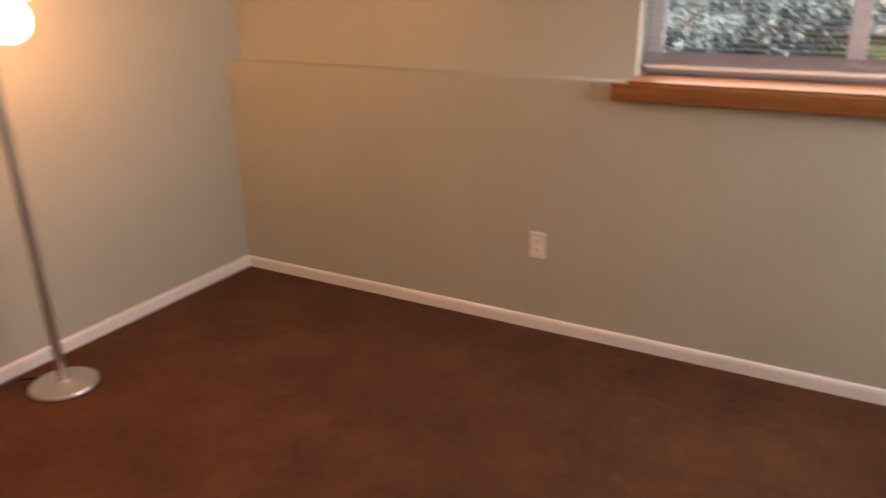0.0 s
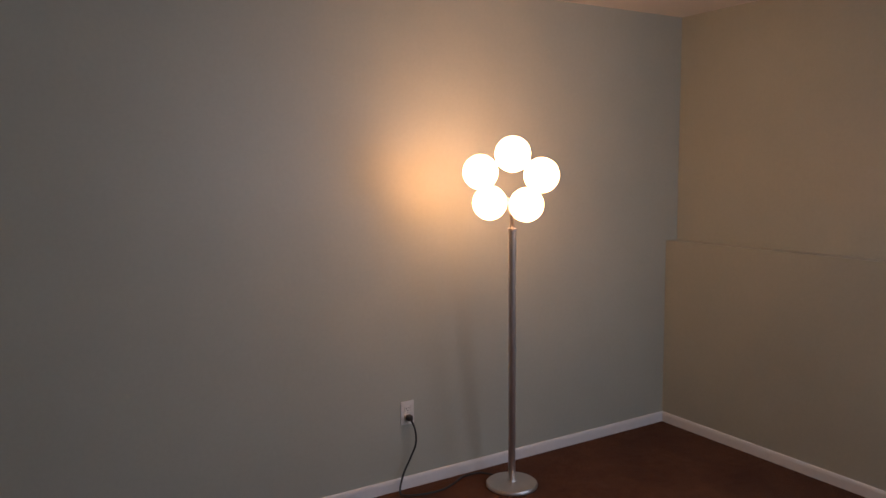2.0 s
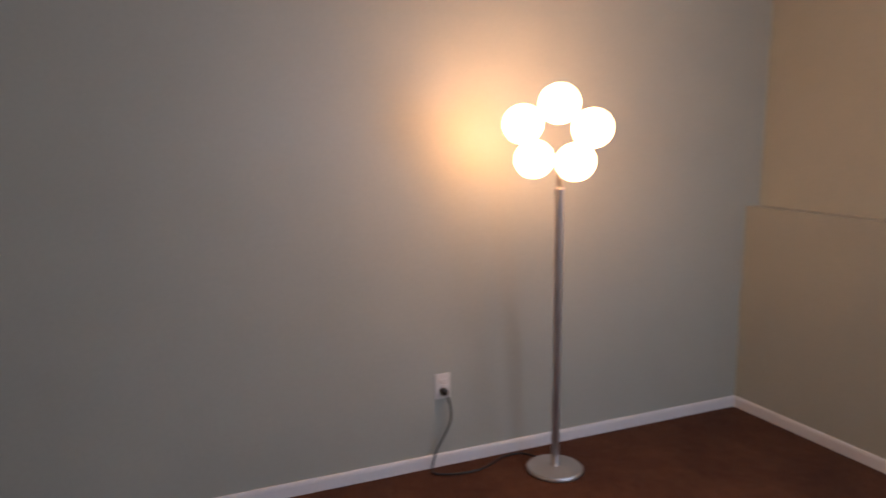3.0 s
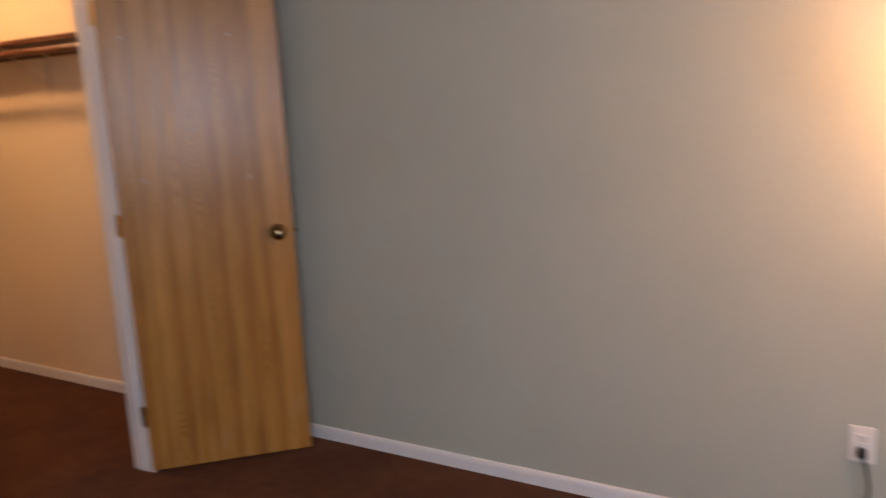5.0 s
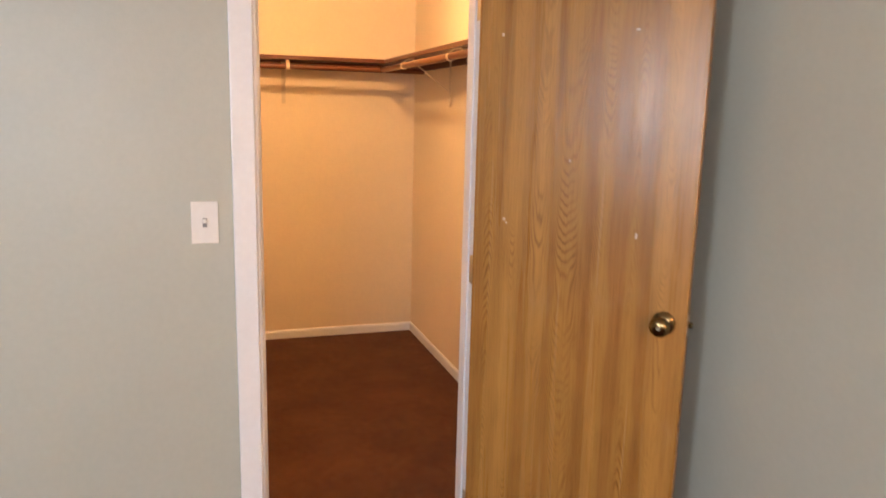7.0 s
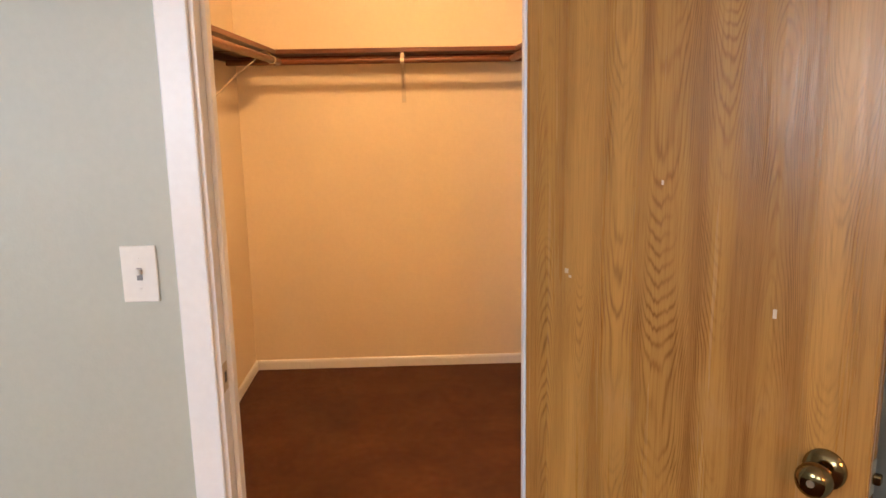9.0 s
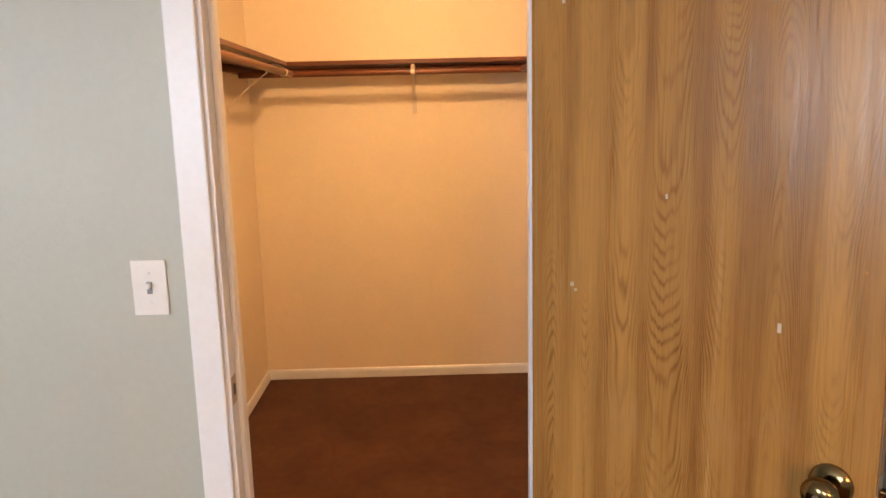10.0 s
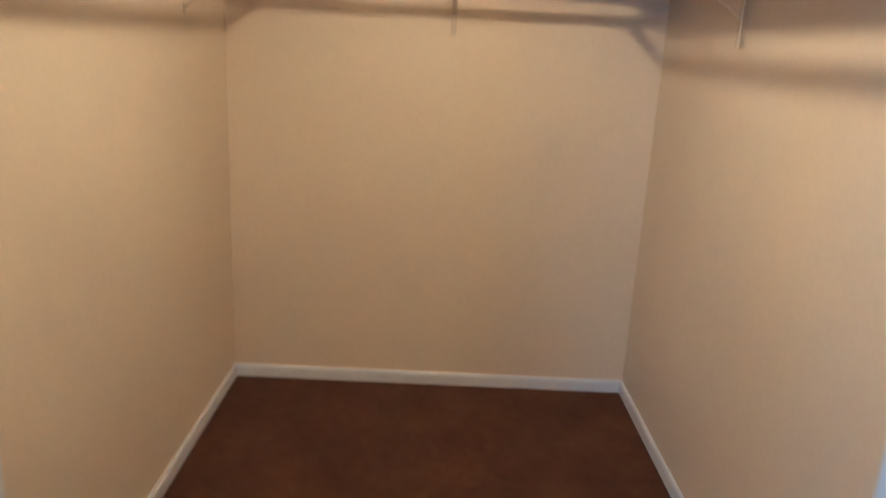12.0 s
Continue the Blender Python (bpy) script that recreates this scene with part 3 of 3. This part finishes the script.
pane = part("pane", boxed((BW0 + 0.05, BACK - 0.112, LEDGE + 0.05), (BW1 - 0.05, BACK - 0.107, WIN_Z1 - 0.05)), M_GLASS, win2)
pane.visible_shadow = False
sill = thing("window_sill", "stained wooden window sill board on the ledge", "window sill", kind="structure")
part("sill_board", boxed((W - 0.04, WIN_Y1 - 0.06, LEDGE + 0.002), (XF - 0.002, WIN_Y0 - 0.001, LEDGE + 0.012), 0.003), M_SILL, sill)
part("nosing", boxed((W - 0.045, WIN_Y1 - 0.06, LEDGE - 0.062), (W - 0.002, WIN_Y0 + 0.055, LEDGE + 0.0015), 0.006, 3), M_SILL, sill)

# ---- blinds ----
def blind_plastic():
    """Thin white vinyl that lets daylight through."""
    a = Mat("white_vinyl", 0.45)
    a.color(a.ramp(a.noise(6, 3), (0.3, (0.78, 0.78, 0.80)), (0.7, (0.84, 0.84, 0.86))))
    tr = a.node("ShaderNodeBsdfTranslucent", Color=(0.90, 0.90, 0.96, 1))
    mixer = a.node("ShaderNodeMixShader", Fac=0.6)
    a.link(a.b.outputs[0], mixer.inputs[1])
    a.link(tr.outputs[0], mixer.inputs[2])
    a.link(mixer.outputs[0], a.t.nodes["Material Output"].inputs["Surface"])
    return a.m


M_BLIND = blind_plastic()
blind = thing("window_blind", "white horizontal mini blind, lowered with its slats open", "blind")
XB = WU + 0.075
by0, by1 = WIN_Y1 + 0.012, WIN_Y0 - 0.012
part("head_rail", boxed((XB - 0.02, by0, WIN_Z1 - 0.04), (XB + 0.02, by1, WIN_Z1 - 0.002), 0.003), M_WHITE, blind)
part("bottom_rail", boxed((XB - 0.013, by0, LEDGE + 0.036), (XB + 0.013, by1, LEDGE + 0.052), 0.004), M_WHITE, blind)


def slat_mesh():
    bm = bmesh.new()
    rows = []
    for k in range(5):
        u = (k - 2) / 2 * 0.0125
        rows.append([bm.verts.new((u, y, 0.0022 * (1 - (u / 0.0125) ** 2))) for y in (by0, by1)])
    for a, b in zip(rows, rows[1:]):
        bm.faces.new((a[0], b[0], b[1], a[1]))
    bmesh.ops.solidify(bm, geom=bm.faces[:], thickness=0.0006)
    return bm


zs = [LEDGE + 0.055 + 0.0042 * k for k in range(11)]   # resting in a stack
zs += [LEDGE + 0.115 + 0.0205 * k for k in range(int((WIN_Z1 - LEDGE - 0.165) / 0.0205))]
first = part("slat", slat_mesh(), M_BLIND, blind, smooth=True, at=pose(XB, 0, zs[0]))
for z in zs[1:]:
    ob = new("slat", first.data)
    ob.matrix_basis = pose(XB, 0, z, 0, 6 + random.uniform(-2, 2) if z > zs[10] else random.uniform(-1, 1), 0)
    ob.parent = blind
for y in (by0 + 0.15, ym, by1 - 0.15):
    part("ladder_cord", tube([(XB, y, LEDGE + 0.045), (XB, y, WIN_Z1 - 0.04)], 0.0012, 6), M_WHITE, blind)

# ---- outdoors ----
setting("ground", join_boxes(((WU + OUT + 0.001, -120, 0.55), (160, 120, 0.85)), ((-120, -120, 0.55), (WU + OUT + 0.001, BACK - 0.201, 0.85))), M_GRASS, "lawn outside the basement window", "ground")

# pale slab, added to read as a bright patch outside; its real nature is unknown
M_CONCRETE = paint("pale_concrete", (0.50, 0.49, 0.46), 0.9, 0.2, 0.6, 0.12)
setting("bright_slab", boxed((10.2, -14.0, 0.80), (24.0, -1.75, 0.872)), M_CONCRETE, "pale sunlit slab beyond the shrubs, added as a bright patch", "driveway")


def shrub(x, y, z, r, h, n, seed):
    rnd = random.Random(seed)
    ob = thing("shrub", "leafy blue-green shrub outside the window", "shrub", pose(x, y, z), group="shrubs outside")
    for k in range(5):
        a = k * 1.256 + rnd.random()
        part("stem", tube(smooth_path([(0.04 * math.cos(a), 0.04 * math.sin(a), 0), (r * 0.25 * math.cos(a), r * 0.25 * math.sin(a), h * 0.4), (r * 0.55 * math.cos(a), r * 0.55 * math.sin(a), h * 0.85)], 4), 0.014, 6), M_BARK, ob)
    verts, faces = [], []
    for k in range(n):
        a, e, q = rnd.uniform(0, 6.283), rnd.random(), rnd.random() ** 0.4
        lump = 0.75 + 0.35 * noise.noise((math.cos(a) * 2 + seed, math.sin(a) * 2, e * 3))
        c = Vector((r * q * lump * math.cos(a), r * q * lump * math.sin(a), h * (0.12 + 0.95 * e * lump)))
        u = Vector((rnd.gauss(0, 1), rnd.gauss(0, 1), rnd.gauss(0, 0.6))).normalized()
        w = u.orthogonal().normalized()
        s = rnd.uniform(0.024, 0.045)
        i = len(verts)
        verts += [c - u * s, c + w * s * 0.45, c + u * s, c - w * s * 0.45]
        faces.append((i, i + 1, i + 2, i + 3))
    me = bpy.data.meshes.new("foliage")
    me.from_pydata([tuple(v) for v in verts], [], faces)
    me.materials.append(M_LEAF)
    f = new("foliage", me)
    f.parent = ob
    tagged(f, kind="stuff")
    return ob


for k, (x, y, r, h) in enumerate(((6.5, -1.35, 0.85, 0.42), (7.4, -1.9, 0.9, 0.62), (8.2, -0.7, 1.1, 1.7), (9.6, -2.7, 1.2, 1.0), (8.9, 1.0, 1.2, 2.2), (11.5, -4.8, 1.3, 0.9))):
    shrub(x, y, 0.85, r, h, 5200, k + 3)
